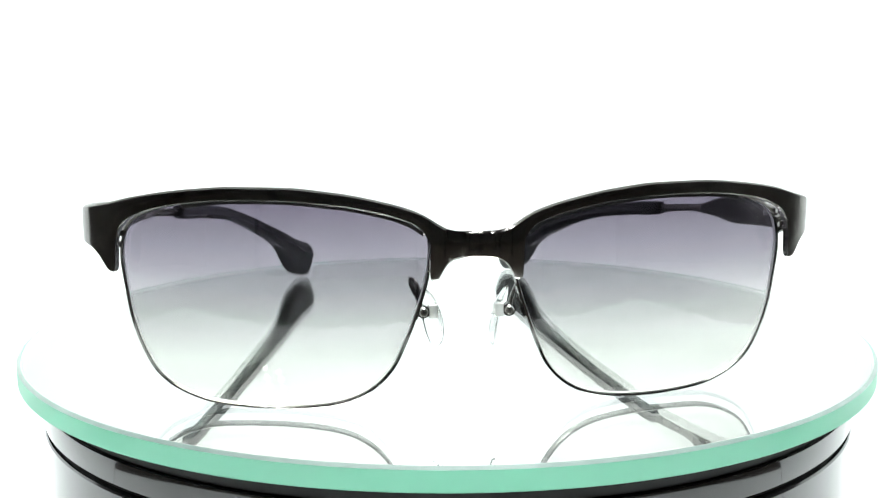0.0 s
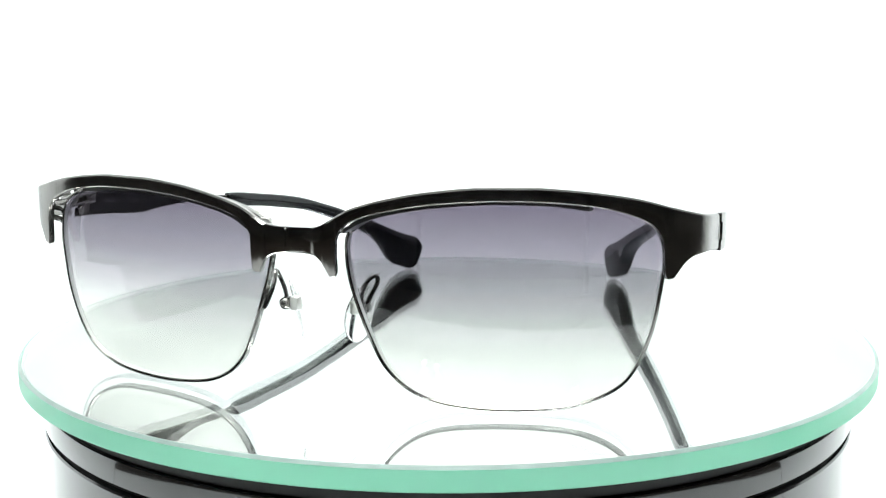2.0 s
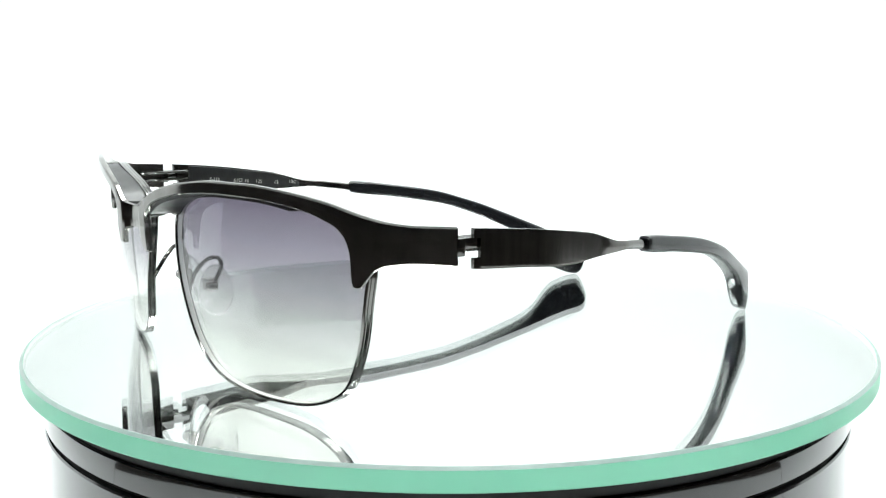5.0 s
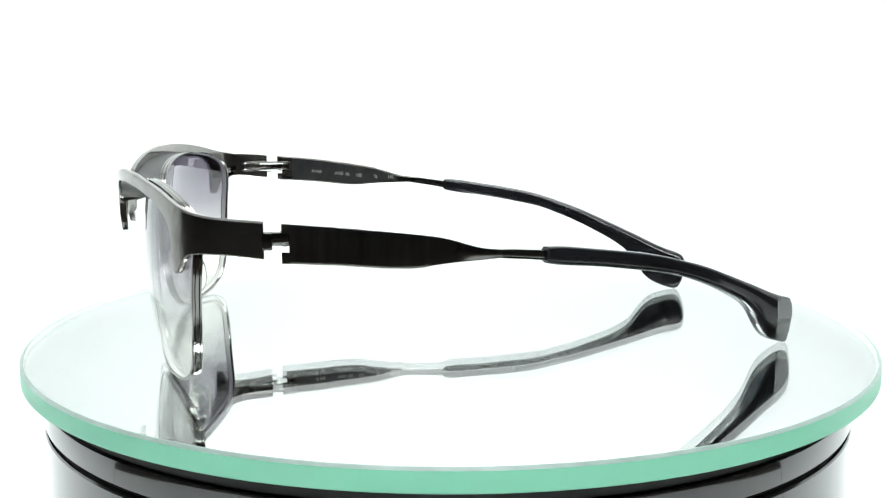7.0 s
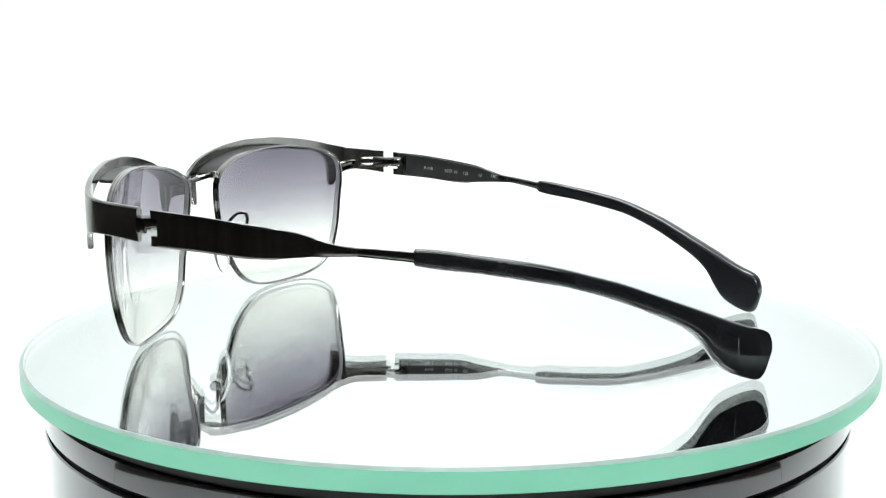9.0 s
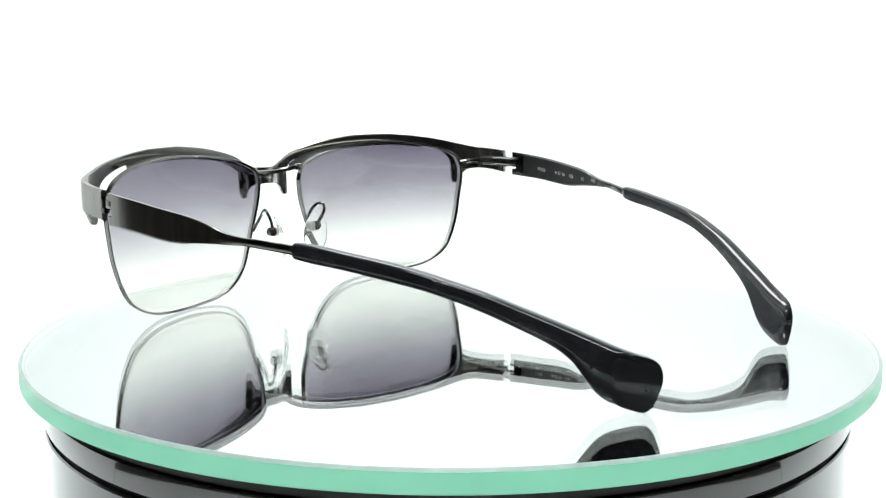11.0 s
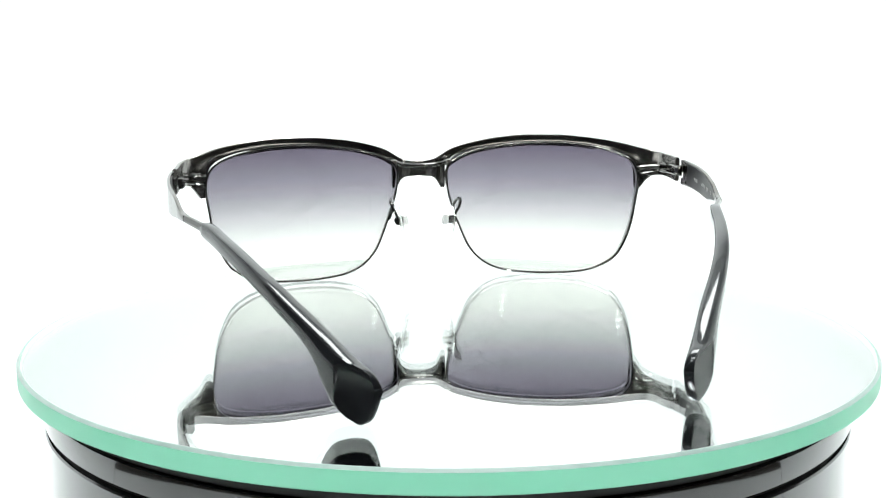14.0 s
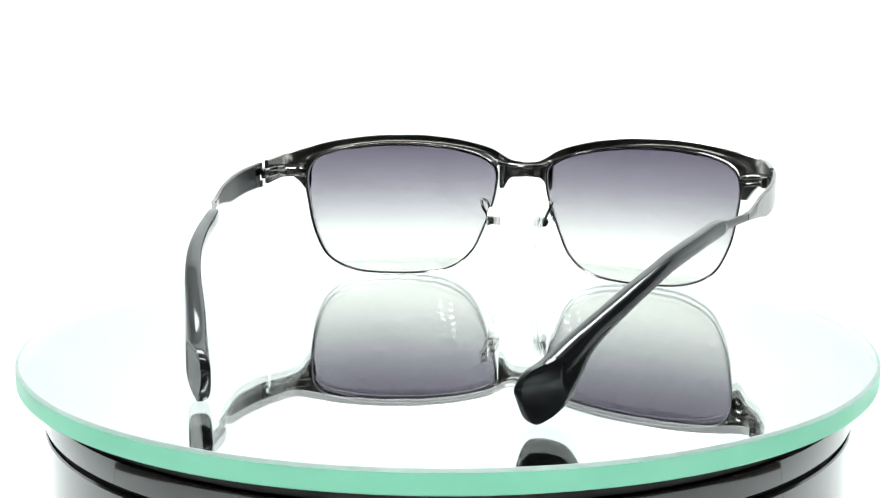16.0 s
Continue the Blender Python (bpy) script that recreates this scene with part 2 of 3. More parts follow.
def box_walls():
    for name, x0, x1 in (("wall_west", -BOX_W - 0.004, -BOX_W), ("wall_east", BOX_W, BOX_W + 0.004)):
        bm = block(bmesh.new(), (x0, SIDE_FRONT, FLOOR_Z - 0.003), (x1, BOX_BACK + 0.006, TOP_Z))
        tagged(part(name, bm, WHITE_CARD, smooth=False), "white side panel of a photo light box", "wall", kind="structure")
    bm = block(bmesh.new(), (-BOX_W - 0.004, TOP_FRONT, TOP_Z), (BOX_W + 0.004, BOX_BACK + 0.006, TOP_Z + 0.004))
    tagged(part("ceiling", bm, WHITE_CARD, smooth=False), "white top panel of a photo light box", "ceiling", kind="structure")


def room():
    w, y0, y1, z0, z1 = 1.5, -1.9, 1.3, -0.80, 1.7
    t = 0.05
    for name, lo, hi in (("floor", (-w, y0, z0 - t), (w, y1, z0)), ("room_ceiling", (-w, y0, z1), (w, y1, z1 + t)),
                         ("room_wall_west", (-w - t, y0, z0), (-w, y1, z1)), ("room_wall_east", (w, y0, z0), (w + t, y1, z1)),
                         ("room_wall_south", (-w, y0 - t, z0), (w, y0, z1)), ("room_wall_north", (-w, y1, z0), (w, y1 + t, z1))):
        tagged(part(name, block(bmesh.new(), lo, hi), ROOM_WOOD if name == "floor" else ROOM_DARK, smooth=False),
               "dim grey painted side of the room", "floor" if name == "floor" else "wall", kind="structure")
    table = thing("table", "dark stained wooden table that carries the photo box", "table")
    part("tabletop", block(bmesh.new(), (-0.6, -0.62, FLOOR_Z - 0.033), (0.6, 0.6, FLOOR_Z - 0.004), 0.003), ROOM_WOOD, table)
    for x in (-0.55, 0.55):
        for y in (-0.57, 0.55):
            part("leg", block(bmesh.new(), (x - 0.025, y - 0.025, z0), (x + 0.025, y + 0.025, FLOOR_Z - 0.033), 0.002), ROOM_WOOD, table)


# An unseen fixture, added to go with the fill on the glass edge.
def led_strip(y, count):
    s = thing("led_strip", "unseen white LED strip lamp added under the box's top panel", "lamp", "lamps of the photo box")
    s.location = (0, y, TOP_Z)
    part("housing", block(bmesh.new(), (-0.30, -0.014, -0.012), (0.30, 0.014, 0.0), 0.002), WHITE_PLASTIC, s)
    first = None
    for i in range(count):
        x = -0.28 + 0.56 * i / (count - 1)
        if first is None:
            first = part("diode", block(bmesh.new(), (-0.0035, -0.0035, -0.0145), (0.0035, 0.0035, -0.012), 0.0008), LED_GLOW, s).data
            s.children[-1].location.x = x
        else:
            o = new("diode", first)
            o.parent = s
            o.location.x = x


def led_lamp(x, y, z, columns):
    """A small LED lamp on a stand in front of the box, its diodes in upright rows."""
    s = thing("led_lamp", "small black LED lamp with %s bright diodes on a stand" % ("eight" if columns > 1 else "four"), "lamp", "lamps of the photo box")
    s.matrix_basis = Matrix.Translation((x, y, FLOOR_Z - 0.004))
    h = z - (FLOOR_Z - 0.004)
    aim = look((0, 0, h), (-x, -y, FLOOR_Z * -1 + 0.02)) @ Matrix.Rotation(math.pi, 4, "Y")
    bm = block(bmesh.new(), (-0.034, -0.056, -0.018), (0.034, 0.056, 0.0), 0.003)
    bmesh.ops.transform(bm, matrix=aim, verts=bm.verts)
    head = part("lamp_head", bm, MATT_BLACK, s)
    for i in range(columns):
        for j in range(4):
            bm = bmesh.new()
            bmesh.ops.create_uvsphere(bm, u_segments=14, v_segments=8, radius=0.0062)
            at = (-0.016 * (columns - 1) + 0.032 * i, -0.036 + 0.024 * j + (0.012 * (1 - i) if columns > 1 else 0.0) - 0.006, 0.0)
            bmesh.ops.transform(bm, matrix=aim @ Matrix.Translation(at) @ Matrix.Diagonal((1, 1, 0.4, 1)), verts=bm.verts)
            part("diode", bm, LED_BRIGHT, head)
    bm = bmesh.new()
    rings = lathe(bm, [(0.0045, h - 0.06), (0.0045, 0.006), (0.03, 0.004), (0.032, 0.0)], 24)
    bm.faces.new(rings[0])
    bm.faces.new(rings[-1])
    part("stand", bm, MATT_BLACK, s)


sweep_backdrop()
led_lamp(-0.195, -0.42, 0.305, 2)
led_lamp(0.125, -0.42, 0.345, 1)
box_walls()
room()
for y in (-0.41, -0.33):
    led_strip(y, 15)


# ---- the turntable ----
DISC_R, DISC_T = 0.110, 0.005


def mirror_disc():
    d = thing("mirror_disc", "round mirror plate with thick green glass edge", "mirror")
    bm = bmesh.new()
    rings = lathe(bm, [(DISC_R - 0.0008, 0.0), (DISC_R * 0.6, 0.0), (DISC_R * 0.2, 0.0)], 256)
    bm.faces.new(rings[-1])
    part("glass_top", bm, PLATE_GLASS, d, "clear polished glass face").visible_shadow = False
    bm = bmesh.new()
    lathe(bm, [(DISC_R, -0.0006), (DISC_R, -DISC_T + 0.0004), (DISC_R - 0.0004, -DISC_T), (DISC_R - 0.0008, -DISC_T), (DISC_R - 0.0008, -0.0006)], 256, close=True)
    part("edge", bm, EDGE_GREEN, d, "milky green ground glass edge")
    bm = bmesh.new()
    lathe(bm, [(DISC_R - 0.0008, 0.0), (DISC_R - 0.0006, -0.00002), (DISC_R, -0.00057)], 256)
    part("chamfer", bm, GROUND_GLASS, d, "grey-green ground bevel of the glass")
    # Same glass as the edge; its pale colour stands in for light from behind.
    bm = bmesh.new()
    lathe(bm, [(DISC_R - 0.0010, -0.0002), (DISC_R - 0.0010, -DISC_T + 0.0001)], 256)
    part("inner_edge", bm, PALE_GLASS, d, "inner side of the glass edge, painted pale for light coming through")
    bm = bmesh.new()
    rings = lathe(bm, [(DISC_R - 0.0013, -DISC_T), (DISC_R * 0.6, -DISC_T), (DISC_R * 0.2, -DISC_T)], 256)
    bm.faces.new(rings[-1])
    part("mirror_face", bm, SILVER, d, "silvered mirror face under the glass")
    bm = bmesh.new()
    rings = lathe(bm, [(DISC_R - 0.0013, -DISC_T - 0.0003), (0.02, -DISC_T - 0.0003)], 256)
    bm.faces.new(rings[-1])
    part("backing_paint", bm, MATT_BLACK, d, "black paint under the silvering")
    return d


def turntable_base():
    b = thing("turntable_base", "round glossy black motor base of a display turntable", "turntable")
    r, top = 0.1045, -DISC_T - 0.0006
    bm = bmesh.new()
    rings = lathe(bm, [(0.02, top), (r - 0.0016, top), (r - 0.0010, top - 0.0006), (r - 0.0010, -0.0095)], 192)
    bm.faces.new(rings[0])
    part("platter", bm, MATT_BLACK, b, "black recessed carrier plate")
    bm = bmesh.new()
    lathe(bm, [(r - 0.006, -0.0094), (r - 0.0006, -0.0094), (r - 0.0001, -0.0097), (r, -0.0103), (r, -0.0149), (r - 0.0003, -0.0153), (r - 0.006, -0.0153)], 192)
    part("upper_ring", bm, GLOSS_BLACK, b)
    bm = bmesh.new()
    lathe(bm, [(r - 0.0018, -0.0152), (r - 0.0018, -0.0167)], 192)
    part("groove", bm, MATT_BLACK, b, "dark shadow gap")
    bm = bmesh.new()
    rings = lathe(bm, [(r - 0.006, -0.0166), (r - 0.0003, -0.0166), (r, -0.0170), (r, FLOOR_Z + 0.003), (r - 0.001, FLOOR_Z + 0.002), (r - 0.004, FLOOR_Z)], 192)
    bm.faces.new(rings[-1])
    part("body", bm, GLOSS_BLACK, b)
    return b


# ---- the sunglasses, in millimetres: x to the wearer's other side, y from front to back, z up ----
RIM_LINE = [(8.7, 32.0), (8.8, 35.4), (10.0, 37.6), (13.0, 39.4), (18.0, 41.2), (28.0, 43.0), (39.5, 43.8), (48.5, 43.6), (57.0, 42.5),
            (63.5, 40.8), (67.5, 38.7), (69.3, 36.0), (70.0, 31.5), (69.2, 24.5), (68.1, 18.0), (66.1, 12.0), (63.4, 7.2), (59.8, 4.3),
            (54.0, 2.0), (47.5, 1.1), (35.0, 1.0), (25.5, 2.4), (20.3, 5.0), (16.3, 9.2), (13.8, 14.5), (11.5, 20.6), (9.5, 27.0)]
BROW_TOP = [(0, 38.0), (3.0, 38.1), (5.4, 38.6), (7.6, 39.7), (9.8, 41.1), (12, 42.2), (17.6, 43.9), (27.5, 45.8), (38, 46.7), (47, 46.7), (53, 46.3), (63.5, 44.9),
            (74, 42.4), (80, 41.2), (85, 40.5), (95, 39.6)]
BROW_LOW = [(0, 32.9), (4.0, 32.7), (5.9, 31.7), (7.0, 29.9), (7.6, 28.7), (8.8, 28.6), (9.15, 29.4), (9.25, 35.6), (10.3, 38.0), (12.8, 39.8),
            (18, 41.5), (28.5, 43.3), (40, 44.0), (48, 43.9), (55, 43.3), (61, 42.3), (66.6, 40.4), (70.0, 37.9), (71.4, 34.6), (71.7, 29.6),
            (72.3, 28.5), (73.6, 28.6), (74.6, 29.6), (76.6, 31.8), (79, 32.9), (83, 33.2), (95, 32.0)]


def rim_y(x, z=36.0):
    """Front-to-back place of the rims and lenses: a spherical lens curve, leaning round the face."""
    return -74.3 + 0.237 * (x - 9.0) + 0.0053 * ((x - 39.5) ** 2 - 930.0 + (z - 22.5) ** 2 - 462.0) + 0.05 * (36.0 - z)


def brow_path():
    """Plan of the brow bar's outer face from the middle to the hinge: front arc, rounded corner, straight side."""
    front = [(x, -84.7 + 0.0036 * x * x) for x in np.linspace(0, 68, 24)]
    ctrl = front + [(72.6, -65.5), (76.2, -62.7), (78.2, -59.1), (78.9, -55.0), (79.2, -51.5), (79.5, -48.0)]
    c = spline([(x, y, 0) for x, y in ctrl], 10)
    s = [0.0]
    for a, b in zip(c, c[1:]):
        s.append(s[-1] + (b - a).length)
    return c, np.array(s)


def brow_bar(parent):
    c, s = brow_path()
    end = s[-1]
    # the tables run over x on the front and on by arc length round the corner; rescale the arc to 0..95
    xs = [p.x for p in c]
    key = [x if x < 68 else 68 + (a - np.interp(68, xs, s)) * (27 / (end - np.interp(68, xs, s))) for x, a in zip(xs, s)]
    stations = sorted(set(list(np.linspace(0, 95, 150)) + [k for k, _ in BROW_LOW] + [7.0, 9.0, 9.2, 71.0, 71.55, 72.0, 73.0, 75.5]))
    half = []
    for k in stations:
        a = np.interp(k, key, s)
        i = min(max(int(np.searchsorted(s, a)), 1), len(s) - 1)
        f = (a - s[i - 1]) / (s[i] - s[i - 1])
        p = c[i - 1].lerp(c[i], f)
        t = (c[min(i + 1, len(c) - 1)] - c[max(i - 2, 0)]).normalized()
        inn = Vector((-t.y, t.x, 0))
        half.append((p, inn, lerp_table(k, BROW_TOP), lerp_table(k, BROW_LOW), k))
    bm = bmesh.new()
    rings = []
    for side in (-1, 1):
        for p, inn, zt, zb, k in (half[::-1] if side < 0 else half[1:]):
            h = zt - zb
            e = min(0.35, h * 0.2) + 0.3 * max(0.0, 1 - k / 11.0)
            th = 1.35
            sweep = 0.024 * max(0.0, 1 - k / 22) * min(1.0, k / 5.0)    # the tabs beside the nose sweep back
            # the bridge is waisted: set back in the middle, its lower edge rolled under
            u = min(1.0, max(0.0, (k - 1.6) / 5.0))
            waist = 1.7 * (1 - u * u * (3 - 2 * u))
            roll = max(0.0, 1 - k / 8.0)
            th += 0.5 * roll
            prof = [(0.30 + 0.08 * roll, 0.0), (0.04 * roll, 0.26), (0.0, 0.42 + 0.1 * roll), (-0.06, h * 0.5), (-0.06, h * 0.7), (0.0, h - e), (0.35, h), (th - 0.2, h), (th, h - e * 0.6), (th, e * 0.6), (th - 0.2, 0.0)]
            ring = []
            for d, z in prof:
                q = p + inn * (d + waist + sweep * max(0.0, 34.5 - zb - z) ** 2)
                ring.append(Vector((q.x * side, q.y, zb + z + (lift(-48.0, side) * min(1.0, max(0.0, (k - 66) / 24)))))  * MM)
            rings.append(ring)
    skin(bm, rings)
    return part("brow_bar", bm, BROW, parent, "polished and brushed gunmetal brow bar with bridge")


def rim_loop(side, grow=0.0, per=5):
    pts = spline([(x, z, 0) for x, z in RIM_LINE], per, True)
    n = len(pts)
    out = []
    for i, p in enumerate(pts):
        t = (pts[(i + 1) % n] - pts[i - 1]).normalized()
        nrm = Vector((-t.y, t.x, 0))
        q = p + nrm * grow
        out.append((q.x, q.y))
    return out


def rim(side, parent):
    # the section: a thin channel, chamfered towards the lens, with two fine grooves round its outer face
    sec = [(0.0, -0.62), (0.15, -0.96), (0.52, -1.0), (0.65, -0.9), (0.65, -0.55), (0.5, -0.45), (0.65, -0.33), (0.65, 0.33), (0.5, 0.45), (0.65, 0.55),
           (0.65, 0.9), (0.52, 1.0), (0.15, 0.96), (0.0, 0.62)]
    loops = [rim_loop(side, g) for g, _ in sec]
    rings = []
    for i in range(len(loops[0])):
        rings.append([Vector((side * loops[j][i][0], rim_y(*loops[j][i]) + sec[j][1], loops[j][i][1])) * MM for j in range(len(sec))])
    return part("rim", skin(bmesh.new(), rings, True), RIM_METAL, parent, "thin shiny gunmetal lens rim with fine grooves")


def lens(side, parent):
    """A bowed plate that fills the rim, with a front and a back face."""
    line = rim_loop(side, 0.1, 6)
    cx, cz, n = 40.0, 24.0, len(line)
    bm = bmesh.new()
    outer = []
    for dy in (-0.66, 0.66):
        rings = []
        for k in range(1, 15):
            f = k / 14
            ring = []
            for x, z in line:
                px, pz = cx + (x - cx) * f, cz + (z - cz) * f
                ring.append(bm.verts.new(Vector((side * px, rim_y(px, pz) + dy, pz)) * MM))
            rings.append(ring)
        mid = bm.verts.new(Vector((side * cx, rim_y(cx, cz) + dy, cz)) * MM)
        for i in range(n):
            bm.faces.new((mid, rings[0][i], rings[0][(i + 1) % n]))
        for a, b in zip(rings, rings[1:]):
            for i in range(n):
                bm.faces.new((a[i], a[(i + 1) % n], b[(i + 1) % n], b[i]))
        outer.append(rings[-1])
    for i in range(n):
        bm.faces.new((outer[0][i], outer[0][(i + 1) % n], outer[1][(i + 1) % n], outer[1][i]))
    body = part("lens", bm, LENS, parent, "smoke-violet gradient sun lens, clear at the bottom")
    # The ground edge; its paleness stands in for the lens view mirrored inside it.
    loops = [(rim_loop(side, g, 4), d) for g, d in ((-0.07, -0.6), (-0.07, 0.6), (-0.02, 0.6), (-0.02, -0.6))]
    rings = [[Vector((side * l[i][0], rim_y(*l[i]) + d, l[i][1])) * MM for l, d in loops] for i in range(len(loops[0][0]))]
    part("lens_edge", skin(bmesh.new(), rings, True), PALE_GLASS, body, "ground edge of the lens, pale in place of inner reflections")
    return body


def v3(side, x, y, z):
    return Vector((side * x, y, z)) * MM


def nose_pad(side, parent):
    arm = part("nose_pad_arm", wire(bmesh.new(), [v3(side, *q) for q in ((11.3, -75.3, 19.2), (10.6, -74.4, 21.2), (10.2, -72.6, 24.0), (10.9, -70.2, 26.1),
                                    (11.6, -68.3, 26.2), (11.2, -67.3, 24.4), (10.1, -67.6, 22.2), (9.3, -68.3, 20.2))], 0.0005, 6, 10), GUNMETAL, parent)
    bm = bmesh.new()
    g = bmesh.ops.create_cone(bm, cap_ends=True, segments=20, radius1=0.00135, radius2=0.00135, depth=0.0024)
    bmesh.ops.bevel(bm, geom=[e for e in bm.edges if len(e.link_faces) == 2 and any(len(f.verts) > 4 for f in e.link_faces)], offset=0.0003, segments=2, affect="EDGES")
    bmesh.ops.transform(bm, matrix=Matrix.Translation(v3(side, 9.0, -69.0, 19.4)) @ Matrix.Rotation(radians(90), 4, "X"), verts=bm.verts)
    box = part("pad_box", bm, GUNMETAL, arm)
    bm = bmesh.new()
    bmesh.ops.create_cone(bm, cap_ends=True, segments=16, radius1=0.00112, radius2=0.0008, depth=0.0006)
    bmesh.ops.transform(bm, matrix=Matrix.Translation(v3(side, 9.0, -70.3, 19.4)) @ Matrix.Rotation(radians(90), 4, "X"), verts=bm.verts)
    part("screw", bm, STEEL, parent, "small cross-head screw")
    # Thin dark bars on the head stand in for the shade in its cross slot.
    bm = bmesh.new()
    for a in (20, 110):
        b2 = bmesh.new()
        block(b2, (-0.0007, -0.0001, -0.00004), (0.0007, 0.0001, 0.00004))
        bmesh.ops.transform(b2, matrix=Matrix.Translation(v3(side, 9.0, -70.58, 19.4)) @ Matrix.Rotation(radians(90), 4, "X") @ Matrix.Rotation(radians(a), 4, "Z"), verts=b2.verts)
        me = bpy.data.meshes.new("tmp")
        b2.to_mesh(me)
        b2.free()
        bm.from_mesh(me)
        bpy.data.meshes.remove(me)
    part("screw_slot", bm, DARK_INLAY, parent)
    # the clear pad, an oval cushion that leans against the nose, and its clear mount
    bm = bmesh.new()
    bmesh.ops.create_uvsphere(bm, u_segments=28, v_segments=16, radius=1.0)
    for v in bm.verts:
        x, y, z = v.co
        v.co = Vector((x * 0.95 + 0.6 * z * z, y * (3.9 - 0.4 * z), z * 6.6))
    bmesh.ops.transform(bm, matrix=Matrix.Translation(Vector((side * 7.0, -67.0, 17.8))) @ Matrix.Diagonal((side, 1, 1, 1)) @ Matrix.Rotation(radians(-28), 4, "Z")
                        @ Matrix.Rotation(radians(12), 4, "Y"), verts=bm.verts)
    bmesh.ops.scale(bm, vec=(MM, MM, MM), verts=bm.verts)
    pad = part("nose_pad", bm, SILICONE, parent, "clear silicone nose pad")
    lo, hi = sorted((side * 7.95, side * 5.9))
    part("pad_mount", block(bmesh.new(), Vector((lo, -70.1, 17.9)) * MM, Vector((hi, -67.6, 20.9)) * MM, 0.0005), MILKY, pad, "milky white pad mount")


TEMPLE_PLAN = [(-48.0, 79.0), (-38.0, 79.7), (-28.0, 79.3), (-15.0, 77.2), (0.5, 73.5), (5.5, 71.0), (11.0, 68.3), (29.0, 62.5), (44.0, 57.0), (54.0, 52.3), (68.0, 44.5), (80.0, 38.0), (90.0, 32.6)]


def temple_frame(y, side):
    """A point of the temple's plan and the way outwards there."""
    x = lerp_table(y, TEMPLE_PLAN)
    dx = lerp_table(y + 1.5, TEMPLE_PLAN) - lerp_table(y - 1.5, TEMPLE_PLAN)
    t = Vector((dx, 3.0, 0)).normalized()
    p, out = Vector((x, y, 0)), Vector((t.y, -t.x, 0))
    if side < 0:    # this temple is folded in a little more
        turn = Matrix.Rotation(radians(1.7), 3, "Z")
        pivot = Vector((79.0, -46.0, 0))
        p, out = turn @ (p - pivot) * 0.985 + pivot, turn @ out
    return p, out


LIFT = [(-50.0, 0.95), (-20.0, 0.95), (0.0, 1.15), (11.0, 1.4), (40.0, 1.5), (50.0, 1.1), (60.0, 0.8), (70.0, 0.45), (76.0, 0.15), (80.0, 0.0)]


def lift(y, side):
    """One side's hinge and temple sit a little higher; its tip still rests on the plate."""
    return lerp_table(y, LIFT) if side < 0 else 0.0


def temple_strip(bm, side, stations, width, top, low, roundness, facet=None, sides=16):
    """Rounded sections along the temple's plan; facet: where a flat bevel begins on the outer face of the end."""
    rings = []
    for y in stations:
        p, out = temple_frame(y, side)
        w, zt, zb = lerp_table(y, width) / 2, lerp_table(y, top) + lift(y, side), lerp_table(y, low) + lift(y, side)
        h, zc = (zt - zb) / 2, (zt + zb) / 2
        limit = w
        if facet is not None and y > facet:
            limit = w - 0.22 * min(1.0, (y - facet) / 0.3) - 0.31 * (y - facet)
        ring = []
        for k in range(sides):
            a = 2 * math.pi * (k + 0.5) / sides
            cx, cz = math.cos(a), math.sin(a)
            ex = abs(cx) ** roundness * (1 if cx > 0 else -1)
            ez = abs(cz) ** roundness * (1 if cz > 0 else -1)
            q = p + out * min(ex * w, limit - 0.12 * (w - abs(ez) * w < 0.25))
            # the inner flank of the foot is scooped out
            scoop = 0.0
            if facet is not None and ex < 0:
                scoop = 0.7 * max(0.0, 1 - abs(y - 74.0) / 6.0) * max(0.0, 1 - abs(ez + 0.1) / 0.9)
            q += out * scoop
            ring.append(Vector((side * q.x, q.y, zc + ez * h)) * MM)
        rings.append(ring)
    return skin(bm, rings)


